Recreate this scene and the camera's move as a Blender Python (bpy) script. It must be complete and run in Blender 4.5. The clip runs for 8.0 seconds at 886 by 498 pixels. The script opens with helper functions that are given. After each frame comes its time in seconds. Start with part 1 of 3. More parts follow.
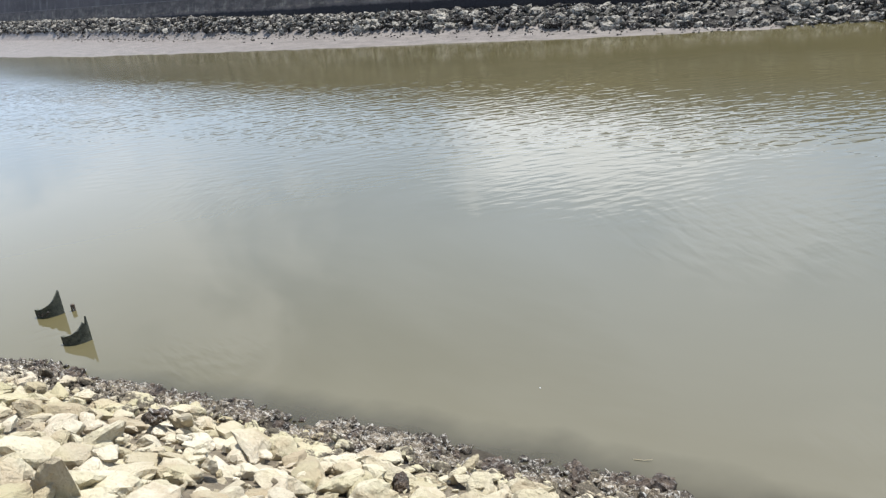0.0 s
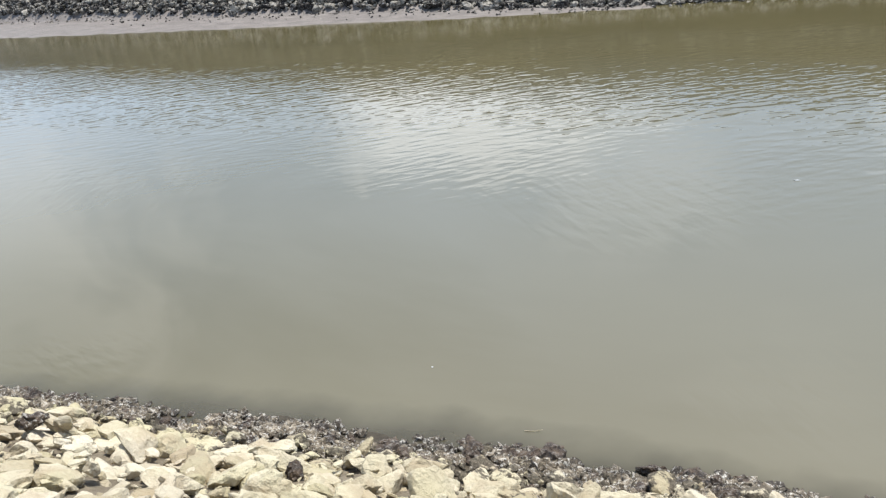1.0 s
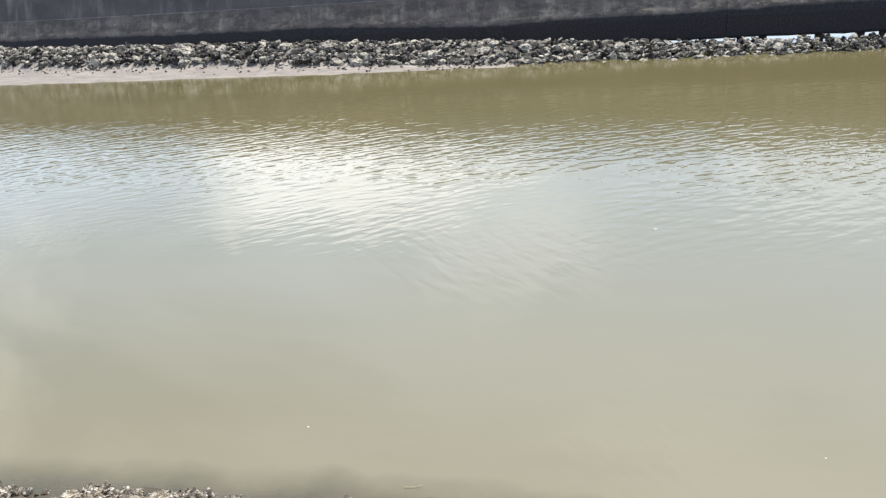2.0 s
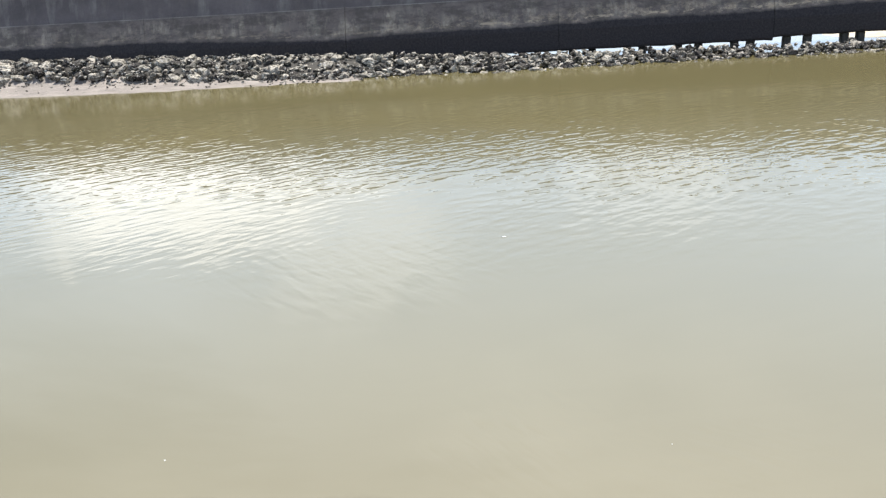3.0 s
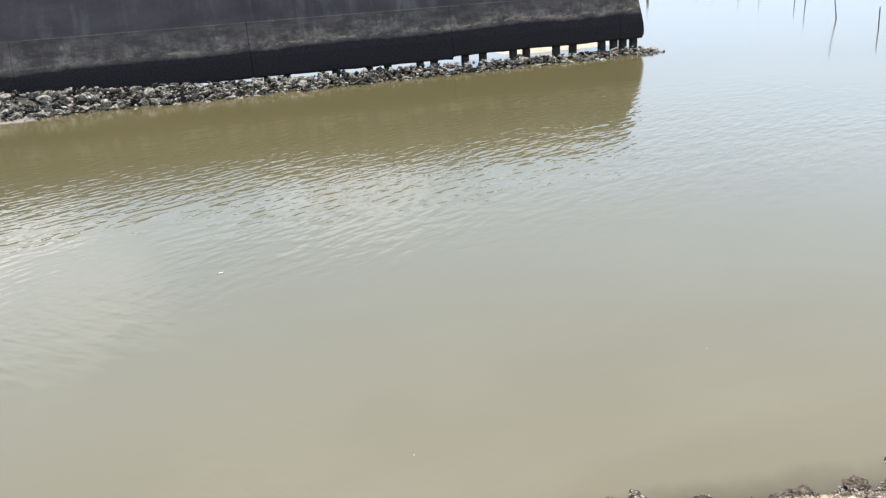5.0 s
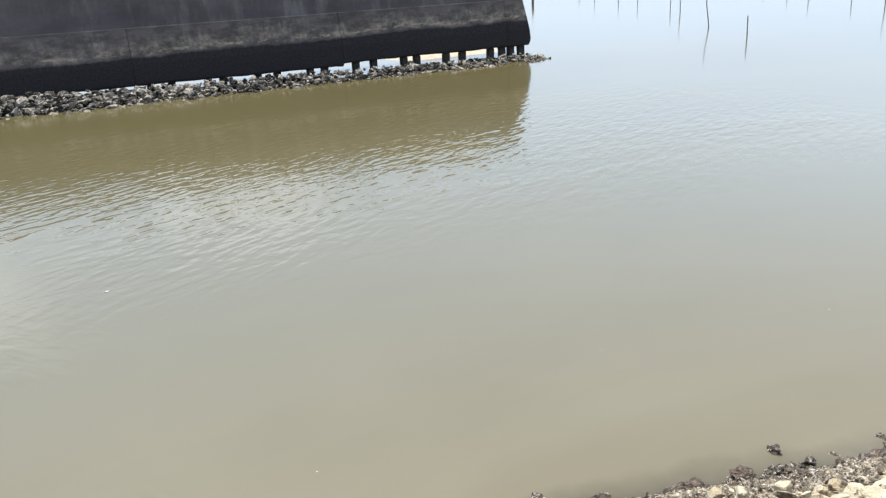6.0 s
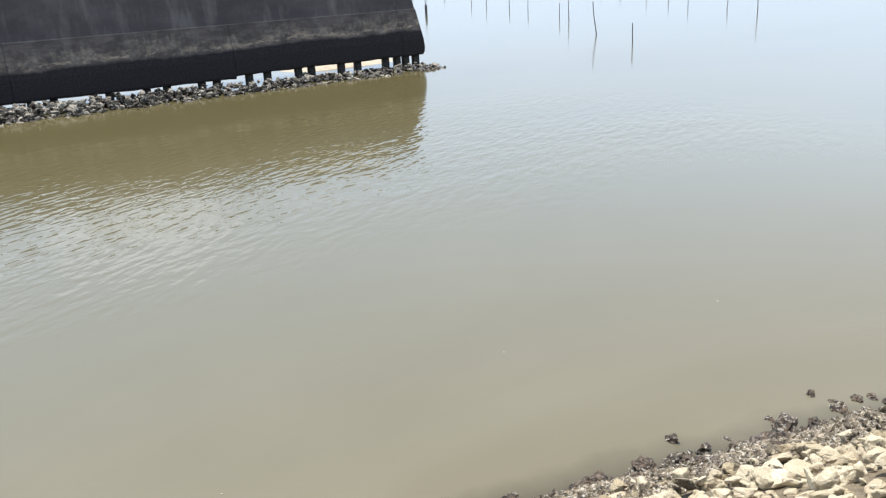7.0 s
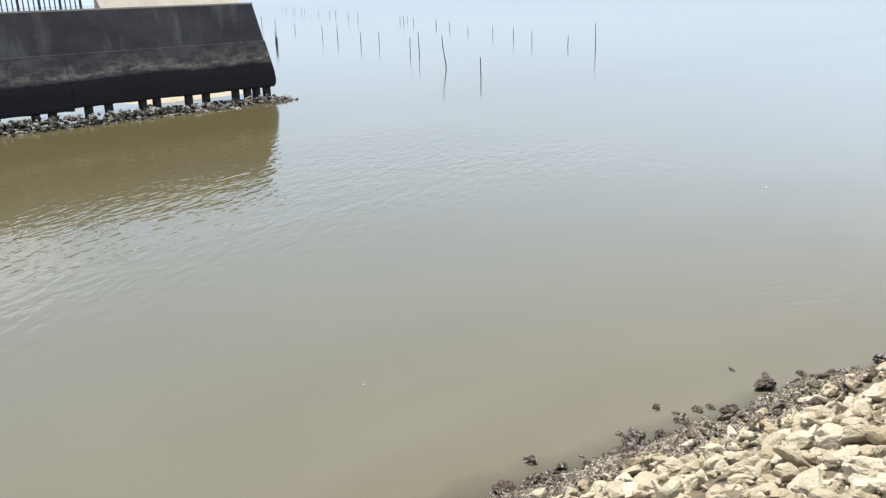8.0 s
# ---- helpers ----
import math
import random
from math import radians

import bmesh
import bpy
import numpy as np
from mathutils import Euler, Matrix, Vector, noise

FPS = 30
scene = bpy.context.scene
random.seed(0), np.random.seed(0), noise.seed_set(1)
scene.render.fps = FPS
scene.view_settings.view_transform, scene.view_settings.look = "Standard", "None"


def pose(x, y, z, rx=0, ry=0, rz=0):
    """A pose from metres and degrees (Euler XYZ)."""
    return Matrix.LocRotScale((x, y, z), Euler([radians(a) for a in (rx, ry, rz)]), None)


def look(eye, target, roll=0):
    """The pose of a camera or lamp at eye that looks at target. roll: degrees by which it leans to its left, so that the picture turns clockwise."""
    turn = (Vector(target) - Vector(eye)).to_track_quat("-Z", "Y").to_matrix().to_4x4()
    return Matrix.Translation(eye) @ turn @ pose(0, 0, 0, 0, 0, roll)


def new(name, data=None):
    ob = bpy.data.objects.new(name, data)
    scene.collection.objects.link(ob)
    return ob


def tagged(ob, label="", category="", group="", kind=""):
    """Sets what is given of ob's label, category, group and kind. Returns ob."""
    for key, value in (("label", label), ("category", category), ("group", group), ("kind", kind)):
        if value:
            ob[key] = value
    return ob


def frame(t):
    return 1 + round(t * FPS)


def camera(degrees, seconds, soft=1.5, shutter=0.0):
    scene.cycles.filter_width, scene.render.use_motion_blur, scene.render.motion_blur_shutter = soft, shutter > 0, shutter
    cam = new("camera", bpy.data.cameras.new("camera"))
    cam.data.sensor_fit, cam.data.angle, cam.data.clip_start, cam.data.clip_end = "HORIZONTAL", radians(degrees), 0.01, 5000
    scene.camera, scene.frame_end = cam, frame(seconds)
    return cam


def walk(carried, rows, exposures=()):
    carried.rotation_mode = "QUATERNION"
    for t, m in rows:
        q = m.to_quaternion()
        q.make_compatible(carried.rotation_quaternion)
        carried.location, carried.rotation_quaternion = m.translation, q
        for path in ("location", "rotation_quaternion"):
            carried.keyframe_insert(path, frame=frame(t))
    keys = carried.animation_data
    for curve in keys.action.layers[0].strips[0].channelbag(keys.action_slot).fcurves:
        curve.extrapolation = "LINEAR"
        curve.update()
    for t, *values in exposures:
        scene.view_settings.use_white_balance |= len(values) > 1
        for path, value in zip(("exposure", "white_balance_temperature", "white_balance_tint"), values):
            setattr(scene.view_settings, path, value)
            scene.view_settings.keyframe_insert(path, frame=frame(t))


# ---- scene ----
cam = camera(56.3, 8.0, soft=1.3)
# seconds, eye x y z, yaw, pitch, roll. The channel runs along x, the sea wall stands across it at y = 32.5
ROWS = [
    (0, -0.000, 0.000, 4.000, 34.35, -20.34, -7.02),
    (0.5, 0.006, -0.000, 3.996, 30.41, -21.43, -6.66),
    (1, 0.022, 0.022, 3.995, 26.44, -22.48, -6.42),
    (1.5, 0.045, 0.044, 3.994, 22.59, -21.43, -6.10),
    (1.7, 0.044, 0.042, 3.996, 20.18, -20.61, -5.44),
    (2.8, 0.010, 0.002, 4.031, 8.62, -18.75, -3.50),
    (3, 0.008, 0.004, 4.032, 6.02, -19.50, -3.74),
    (3.5, 0.006, -0.011, 4.045, 0.30, -20.18, -3.48),
    (4, 0.007, 0.023, 4.046, -5.07, -20.12, -2.88),
    (4.5, -0.009, 0.055, 4.047, -10.42, -19.05, -3.03),
    (4.7, -0.009, 0.055, 4.048, -12.28, -19.06, -3.56),
    (5.8, -0.019, 0.084, 4.103, -20.34, -19.29, -3.04),
    (6, -0.016, 0.082, 4.107, -22.20, -19.24, -3.07),
    (6.5, 0.004, 0.076, 4.100, -25.82, -18.90, -3.94),
    (7, 0.026, 0.060, 4.093, -29.19, -18.94, -3.29),
    (7.5, 0.042, 0.053, 4.084, -35.07, -18.45, -2.44),
    (8, 0.057, 0.044, 4.093, -39.52, -17.25, -1.96),
]
walk(cam, [(t, pose(x, y, z, 90 + pitch, 0, yaw) @ pose(0, 0, 0, 0, 0, roll)) for t, x, y, z, yaw, pitch, roll in ROWS],
     exposures=[(0.0, 0.31, 6000, 10), (0.5, 0.38, 6050, 10), (1.0, 0.3, 6050, 10), (1.5, 0.58, 6200, 10), (3.5, 0.88, 6350, 10), (4.5, 0.65, 6400, 10), (6.0, 0.54, 6400, 10), (7.0, 0.48, 6420, 10), (7.5, 0.29, 6450, 10), (8.0, 0.33, 6450, 10)])

# ---- world and sun ----
SUN_UP, SUN_TURN = radians(73), radians(25)
world = bpy.data.worlds.new("hazy_sky")
scene.world = world
world.use_nodes = True
wn, wl = world.node_tree.nodes, world.node_tree.links
wn.clear()
w_out = wn.new("ShaderNodeOutputWorld")
w_bg = wn.new("ShaderNodeBackground")
w_bg.inputs["Strength"].default_value = 0.11
w_sky = wn.new("ShaderNodeTexSky")
w_sky.sky_type, w_sky.sun_disc = "NISHITA", False
w_sky.sun_elevation, w_sky.sun_rotation = SUN_UP, SUN_TURN
w_sky.air_density, w_sky.dust_density, w_sky.ozone_density = 0.8, 0.6, 1.5
w_co = wn.new("ShaderNodeTexCoord")
w_map = wn.new("ShaderNodeMapping")
w_map.inputs["Location"].default_value = (0.3, 1.7, 0.4)
w_map.inputs["Scale"].default_value = (1.0, 1.0, 2.2)
w_noise = wn.new("ShaderNodeTexNoise")
w_noise.inputs["Scale"].default_value = 2.1
w_noise.inputs["Detail"].default_value = 5.0
w_noise.inputs["Roughness"].default_value = 0.52
w_ramp = wn.new("ShaderNodeValToRGB")
w_ramp.color_ramp.elements[0].position = 0.5
w_ramp.color_ramp.elements[1].position = 0.73
w_mix = wn.new("ShaderNodeMix")
w_mix.data_type = "RGBA"
w_mix.inputs["B"].default_value = (14.6, 14.8, 15.0, 1)
w_haze = wn.new("ShaderNodeMix")
w_haze.data_type = "RGBA"
w_tone = wn.new("ShaderNodeMix")
w_tone.data_type = "RGBA"
w_tone.inputs["A"].default_value, w_tone.inputs["B"].default_value = (5.8, 6.9, 8.5, 1), (8.5, 10.4, 12.7, 1)
w_rise = wn.new("ShaderNodeMapRange")
w_rise.inputs["From Min"].default_value, w_rise.inputs["From Max"].default_value = 0.02, 0.2
wl.new(w_rise.outputs["Result"], w_tone.inputs["Factor"])
wl.new(w_tone.outputs["Result"], w_haze.inputs["B"])
w_high = wn.new("ShaderNodeMapRange")
w_high.inputs["From Min"].default_value, w_high.inputs["From Max"].default_value = 0.3, 0.5
w_thin = wn.new("ShaderNodeMath")
w_thin.operation = "MULTIPLY"
w_sep = wn.new("ShaderNodeSeparateXYZ")
w_low = wn.new("ShaderNodeMapRange")
w_low.inputs["From Min"].default_value, w_low.inputs["From Max"].default_value = 0.1, 0.64
w_low.inputs["To Min"].default_value, w_low.inputs["To Max"].default_value = 0.95, 0.0
wl.new(w_co.outputs["Generated"], w_map.inputs["Vector"])
wl.new(w_map.outputs["Vector"], w_noise.inputs["Vector"])
wl.new(w_noise.outputs["Fac"], w_ramp.inputs["Fac"])
# broad white clouds over the channel besides the thin high ones
def w_math(op, a, b=0.0, clamp=False):
    n = wn.new("ShaderNodeMath")
    n.operation, n.use_clamp = op, clamp
    for k, v in enumerate((a, b)):
        if isinstance(v, (int, float)):
            n.inputs[k].default_value = v
        else:
            wl.new(v, n.inputs[k])
    return n.outputs[0]


w_way = wn.new("ShaderNodeSeparateXYZ")
wl.new(w_co.outputs["Generated"], w_way.inputs["Vector"])
w_az = w_math("ARCTAN2", w_way.outputs["X"], w_way.outputs["Y"])
w_el = w_math("ARCSINE", w_way.outputs["Z"])
w_puff = wn.new("ShaderNodeTexNoise")
for k, v in (("Scale", 7.0), ("Detail", 6.0), ("Roughness", 0.6), ("Distortion", 0.4)):
    w_puff.inputs[k].default_value = v
wl.new(w_co.outputs["Generated"], w_puff.inputs["Vector"])
w_ragged = w_math("MULTIPLY", w_math("SUBTRACT", w_puff.outputs["Fac"], 0.5), 2.0)


def cloud(az, el, wide, high, weight):
    """A cloud at so many degrees to the right of +y and up, of so many degrees half across."""
    u = w_math("DIVIDE", w_math("SUBTRACT", w_az, radians(az)), radians(wide))
    v = w_math("DIVIDE", w_math("SUBTRACT", w_el, radians(el)), radians(high))
    away = w_math("SQRT", w_math("ADD", w_math("MULTIPLY", u, u), w_math("MULTIPLY", v, v)))
    body = w_math("DIVIDE", w_math("ADD", w_math("SUBTRACT", 1.0, away), w_ragged), 0.45, True)
    return w_math("MULTIPLY", body, weight)


w_clouds = cloud(-22, 13.0, 14, 5.5, 1.0)
for spec in ((-11, 20.0, 9, 6.0, 0.32), (-60, 19, 18, 11, 0.5), (8, 15.0, 9, 3.5, 0.35)):
    w_clouds = w_math("MAXIMUM", w_clouds, cloud(*spec))
w_sum = wn.new("ShaderNodeMath")
w_sum.operation, w_sum.use_clamp = "ADD", True
wl.new(w_clouds, w_sum.inputs[0])
wl.new(w_ramp.outputs["Color"], w_thin.inputs[0])
wl.new(w_high.outputs["Result"], w_thin.inputs[1])
wl.new(w_math("MULTIPLY", w_thin.outputs[0], 0.4), w_sum.inputs[1])
wl.new(w_co.outputs["Generated"], w_sep.inputs["Vector"])
wl.new(w_sep.outputs["Z"], w_low.inputs["Value"])
wl.new(w_sep.outputs["Z"], w_rise.inputs["Value"])
wl.new(w_sep.outputs["Z"], w_high.inputs["Value"])
wl.new(w_low.outputs["Result"], w_haze.inputs["Factor"])
wl.new(w_sky.outputs["Color"], w_haze.inputs["A"])
wl.new(w_haze.outputs["Result"], w_mix.inputs["A"])
wl.new(w_sum.outputs[0], w_mix.inputs["Factor"])
wl.new(w_mix.outputs["Result"], w_bg.inputs["Color"])
wl.new(w_bg.outputs["Background"], w_out.inputs["Surface"])

sun = new("sun", bpy.data.lights.new("sun", "SUN"))
sun.data.energy, sun.data.angle, sun.data.color = 5.0, radians(0.6), (1.0, 0.95, 0.86)
sun_way = Vector((math.sin(SUN_TURN) * math.cos(SUN_UP), math.cos(SUN_TURN) * math.cos(SUN_UP), math.sin(SUN_UP)))
sun.matrix_world = look(sun_way * 100, (0, 0, 0))


# ---- materials ----
class Mat:
    """A node material with a Principled surface, and short ways to add texture nodes to it."""

    def __init__(self, name, rough=0.8, spec=0.4):
        self.m = bpy.data.materials.new(name)
        self.m.use_nodes = True
        self.t = self.m.node_tree
        self.b = self.t.nodes["Principled BSDF"]
        self.b.inputs["Roughness"].default_value = rough
        self.b.inputs["Specular IOR Level"].default_value = spec
        self.geo = self.t.nodes.new("ShaderNodeNewGeometry")
        self.co = self.t.nodes.new("ShaderNodeTexCoord")

    def link(self, a, b):
        self.t.links.new(a, b)

    def where(self, scale=(1, 1, 1), own=False, turn=0.0):
        n = self.t.nodes.new("ShaderNodeMapping")
        n.inputs["Scale"].default_value = scale
        n.inputs["Rotation"].default_value = (0, 0, turn)
        self.link(self.co.outputs["Object"] if own else self.geo.outputs["Position"], n.inputs["Vector"])
        return n.outputs["Vector"]

    def waves(self, across, along, turn):
        """Long-crested waves: so many to the metre across and along their crests; across points turn degrees from x."""
        n = self.t.nodes.new("ShaderNodeMapping")
        n.vector_type = "TEXTURE"
        n.inputs["Scale"].default_value = (1 / across, 1 / along, 1)
        n.inputs["Rotation"].default_value = (0, 0, radians(turn))
        self.link(self.geo.outputs["Position"], n.inputs["Vector"])
        return self.noise(n.outputs["Vector"], 1.0, 1.0, 0.4, 0.2)

    def noise(self, vec, scale, detail=4.0, rough=0.55, distortion=0.0):
        n = self.t.nodes.new("ShaderNodeTexNoise")
        n.inputs["Scale"].default_value, n.inputs["Detail"].default_value = scale, detail
        n.inputs["Roughness"].default_value, n.inputs["Distortion"].default_value = rough, distortion
        self.link(vec, n.inputs["Vector"])
        return n.outputs["Fac"]

    def ramp(self, fac, *stops):
        n = self.t.nodes.new("ShaderNodeValToRGB")
        while len(n.color_ramp.elements) < len(stops):
            n.color_ramp.elements.new(0.5)
        for e, (p, c) in zip(n.color_ramp.elements, stops):
            e.position = p
            e.color = (c, c, c, 1) if isinstance(c, (int, float)) else (*c, 1)
        self.link(fac, n.inputs["Fac"])
        return n.outputs["Color"]

    def mix(self, fac, a, b, blend="MIX"):
        n = self.t.nodes.new("ShaderNodeMix")
        n.data_type, n.blend_type = "RGBA", blend
        for v, s in ((fac, "Factor"), (a, "A"), (b, "B")):
            if isinstance(v, (int, float)):
                n.inputs[s].default_value = v if s == "Factor" else (v, v, v, 1)
            elif isinstance(v, tuple):
                n.inputs[s].default_value = (*v, 1)
            else:
                self.link(v, n.inputs[s])
        return n.outputs["Result"]

    def math(self, op, a, b=0.0, clamp=False):
        n = self.t.nodes.new("ShaderNodeMath")
        n.operation, n.use_clamp = op, clamp
        for v, s in ((a, 0), (b, 1)):
            if isinstance(v, (int, float)):
                n.inputs[s].default_value = v
            else:
                self.link(v, n.inputs[s])
        return n.outputs[0]

    def span(self, val, a, b, c=0.0, d=1.0):
        n = self.t.nodes.new("ShaderNodeMapRange")
        for k, v in (("From Min", a), ("From Max", b), ("To Min", c), ("To Max", d)):
            n.inputs[k].default_value = v
        self.link(val, n.inputs["Value"])
        return n.outputs["Result"]

    def axis(self, k):
        n = self.t.nodes.new("ShaderNodeSeparateXYZ")
        self.link(self.geo.outputs["Position"], n.inputs["Vector"])
        return n.outputs[k]

    def chance(self):
        return self.t.nodes.new("ShaderNodeObjectInfo").outputs["Random"]

    def island(self):
        return self.geo.outputs["Random Per Island"]

    def colour(self, c):
        self.link(c, self.b.inputs["Base Color"])

    def bump(self, height, distance, strength=1.0):
        n = self.t.nodes.new("ShaderNodeBump")
        n.inputs["Distance"].default_value, n.inputs["Strength"].default_value = distance, strength
        self.link(height, n.inputs["Height"])
        self.link(n.outputs["Normal"], self.b.inputs["Normal"])
        return n.outputs["Normal"]


def shore(x):
    """The near waterline: y at x."""
    return float(np.interp(x, [-60, -20, -9.4, -7.5, -5.9, -4.6, -2.9, -1.8, -0.8, 1, 2.5, 3.65, 4.5, 5.3, 6.1, 7, 7.7, 8.2, 8.9, 14, 40, 120], [1.0, 3.2, 4.36, 4.47, 4.6, 4.72, 4.84, 4.97, 5.05, 5.05, 4.82, 4.55, 4.38, 4.2, 4.04, 3.9, 3.82, 3.7, 3.36, 1.6, -12, -75]))


def bend(x):
    """How far the sea wall and its bank swing back from their straight line at x."""
    return 0.0 if x > -4 else 0.00285 * (x + 4) ** 2 if x > -54 else 7.125 + 0.24 * (-54 - x)


def far_top(x):
    return float(np.interp(x, [-120, -78, -54, -40, -29, -16, -8, 0, 7, 14, 18, 19.5], [1.7, 1.55, 1.4, 1.22, 1.05, 0.88, 0.66, 0.38, 0.26, 0.17, 0.14, 0.0]))


def far_toe(x):
    return float(np.interp(x, [-120, -40, -18, -8, 0, 20], [0.3, 0.28, 0.24, 0.05, -0.06, -0.1]))


# turbid channel water: a silty body under a clear rippled surface, thin enough at the near edge to show the bed
water_mat = Mat("turbid_water", 0.04, 0.5)
w = water_mat
w.b.inputs["IOR"].default_value = 1.34
silt = w.noise(w.where((0.08, 0.15, 1)), 1.0, 6.0, 0.58, 0.9)
deep = w.ramp(silt, (0.3, (0.098, 0.084, 0.037)), (0.7, (0.12, 0.102, 0.047)))
plume = w.ramp(silt, (0.3, (0.142, 0.14, 0.107)), (0.7, (0.178, 0.171, 0.132)))
clay = w.ramp(silt, (0.3, (0.146, 0.132, 0.089)), (0.7, (0.179, 0.16, 0.109)))
w.colour(w.mix(w.math("MAXIMUM", w.span(w.math("ADD", w.axis("Y"), w.math("MULTIPLY", silt, 8.0)), 10, 25, 0.0, 1.0), w.span(w.math("ADD", w.axis("X"), w.math("MULTIPLY", silt, 6.0)), -7.0, 1.0, 0.9, 0.0)), w.mix(w.span(w.math("ADD", w.axis("Y"), w.math("MULTIPLY", silt, 6.0)), 7.5, 13.0), clay, plume), deep))
# wind ripples: strongest in mid-channel, dying away under the wall, past its end and towards the near bank
calm = w.ramp(w.noise(w.where((0.09, 0.16, 1), turn=0.25), 1.0, 3.0, 0.5, 0.8), (0.36, 0.45), (0.62, 1.0))
reach = w.math("MULTIPLY", w.math("MULTIPLY", w.span(w.axis("Y"), 9.5, 14.5), w.span(w.axis("Y"), 18.5, 25.5, 1.0, 0.08)), w.span(w.axis("X"), 16, 19.5, 1.0, 0.01))
lull = w.math("ADD", w.math("MULTIPLY", calm, reach), 0.014)
heave = w.math("ADD", w.math("MULTIPLY", w.waves(5.1, 1.6, -48), 0.0155), w.math("MULTIPLY", w.waves(5.8, 2.0, -72), 0.0105))
heave = w.math("ADD", heave, w.math("MULTIPLY", w.waves(6.0, 2.4, 38), 0.0034))
height = w.math("MULTIPLY", heave, lull)
# cat's-paws: patches of short ripples, each with a run of its own
for cx, cy, rx, ry, per, turn, rise in ((-2.3, 10.6, 2.6, 1.9, 5.6, 44, 0.009), (-5.0, 11.9, 3.0, 1.8, 6.0, -40, 0.0062), (-11.4, 10.6, 3.2, 2.4, 5.6, 25, 0.0048), (-0.1, 6.4, 1.0, 1.1, 8.0, 40, 0.0055),
                                        (1.6, 6.0, 1.2, 0.8, 8.0, 60, 0.004), (10.4, 5.0, 1.9, 1.0, 8.0, 60, 0.0045), (8.3, 5.1, 0.9, 0.6, 8.0, 20, 0.004), (-7.1, 5.3, 1.2, 0.7, 11.0, 70, 0.004), (-9.4, 5.1, 1.3, 0.8, 12.0, -20, 0.0022), (6.0, 13.5, 4.0, 2.6, 6.2, -75, 0.0035)):
    off = w.math("ADD", w.math("POWER", w.math("ABSOLUTE", w.math("DIVIDE", w.math("SUBTRACT", w.axis("X"), cx), rx)), 2.0), w.math("POWER", w.math("ABSOLUTE", w.math("DIVIDE", w.math("SUBTRACT", w.axis("Y"), cy), ry)), 2.0))
    inside = w.span(w.math("ADD", off, w.math("MULTIPLY", calm, 0.4)), 0.25, 1.35, 1.0, 0.0)
    height = w.math("ADD", height, w.math("MULTIPLY", w.math("MULTIPLY", w.waves(per, per * 0.3, turn), rise), inside))
water_bump = w.bump(height, 1.0)
# ripples too fine to show singly roughen the far water
w.link(w.span(w.axis("Y"), 18.5, 27, 0.02, 0.12), w.b.inputs["Roughness"])
# clear shallows within half a metre of the near stones
edge = w.math("SUBTRACT", w.axis("Y"), w.math("SUBTRACT", 5.0, w.math("MULTIPLY", w.math("POWER", w.math("ABSOLUTE", w.math("ADD", w.axis("X"), 1.5)), 2.0), 0.018)))
rag = w.math("MULTIPLY", w.noise(w.where((1, 1, 1)), 1.6, 3.0), 0.5)
w.link(w.span(w.math("SUBTRACT", edge, rag), -0.3, 0.22, 0.55, 0.0), w.b.inputs["Transmission Weight"])


def stone_mat(name, pale, dark, single, moss=0.0, share=0.1, tide=0.0):
    s = Mat(name, 0.85, 0.3)
    rnd = s.chance() if single else s.island()
    base = s.ramp(rnd, (share, dark), (share + 0.25, tuple(0.5 * (p + d) for p, d in zip(pale, dark))), (1.0, pale))
    grain = s.noise(s.where(), 38.0, 5.0, 0.7)
    blotch = s.noise(s.where(), 7.0, 4.0, 0.6)
    c = s.mix(s.ramp(blotch, (0.42, 0.0), (0.72, 0.5 if moss else 0.36)), base, dark)
    c = s.mix(0.5, c, s.ramp(grain, (0.25, 0.45 if moss else 0.6), (0.75, 1.0)), "MULTIPLY")
    if moss:
        c = s.mix(s.math("MULTIPLY", s.ramp(s.noise(s.where(), 3.5, 4.0), (0.5, 0.0), (0.66, 1.0)), moss), c, (0.075, 0.08, 0.03))
    if moss:
        shell = s.noise(s.where(), 11.0, 3.0, 0.75)
        c = s.mix(s.ramp(shell, (0.57, 0.0), (0.63, 0.7)), c, (0.5, 0.47, 0.42))
        c = s.mix(s.ramp(shell, (0.4, 0.85), (0.48, 0.0)), c, (0.02, 0.018, 0.016))
    if not moss:
        # a thin yellow-green film on some of the stones
        film = s.ramp(s.noise(s.where(), 0.9, 4.0, 0.6), (0.4, 0.0), (0.58, 0.7))
        c = s.mix(s.math("MULTIPLY", film, s.span(s.axis("X"), -4, 2, 1.0, 0.1)), c, (0.54, 0.48, 0.28))
        c = s.mix(s.ramp(s.noise(s.where(), 2.6, 5.0, 0.7), (0.47, 0.0), (0.62, 0.62)), c, (0.42, 0.325, 0.205))
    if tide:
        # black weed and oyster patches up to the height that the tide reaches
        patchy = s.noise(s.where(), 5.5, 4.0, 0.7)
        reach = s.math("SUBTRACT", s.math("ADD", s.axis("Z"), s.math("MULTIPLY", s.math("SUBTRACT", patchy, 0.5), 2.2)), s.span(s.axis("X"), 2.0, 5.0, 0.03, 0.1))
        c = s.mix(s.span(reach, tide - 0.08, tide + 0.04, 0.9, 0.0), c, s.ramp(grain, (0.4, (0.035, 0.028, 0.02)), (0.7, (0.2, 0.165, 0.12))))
    s.colour(c)
    s.bump(s.math("ADD", s.math("MULTIPLY", blotch, 1.6), s.math("MULTIPLY", grain, 0.8)), 0.03, 1.0)
    return s.m


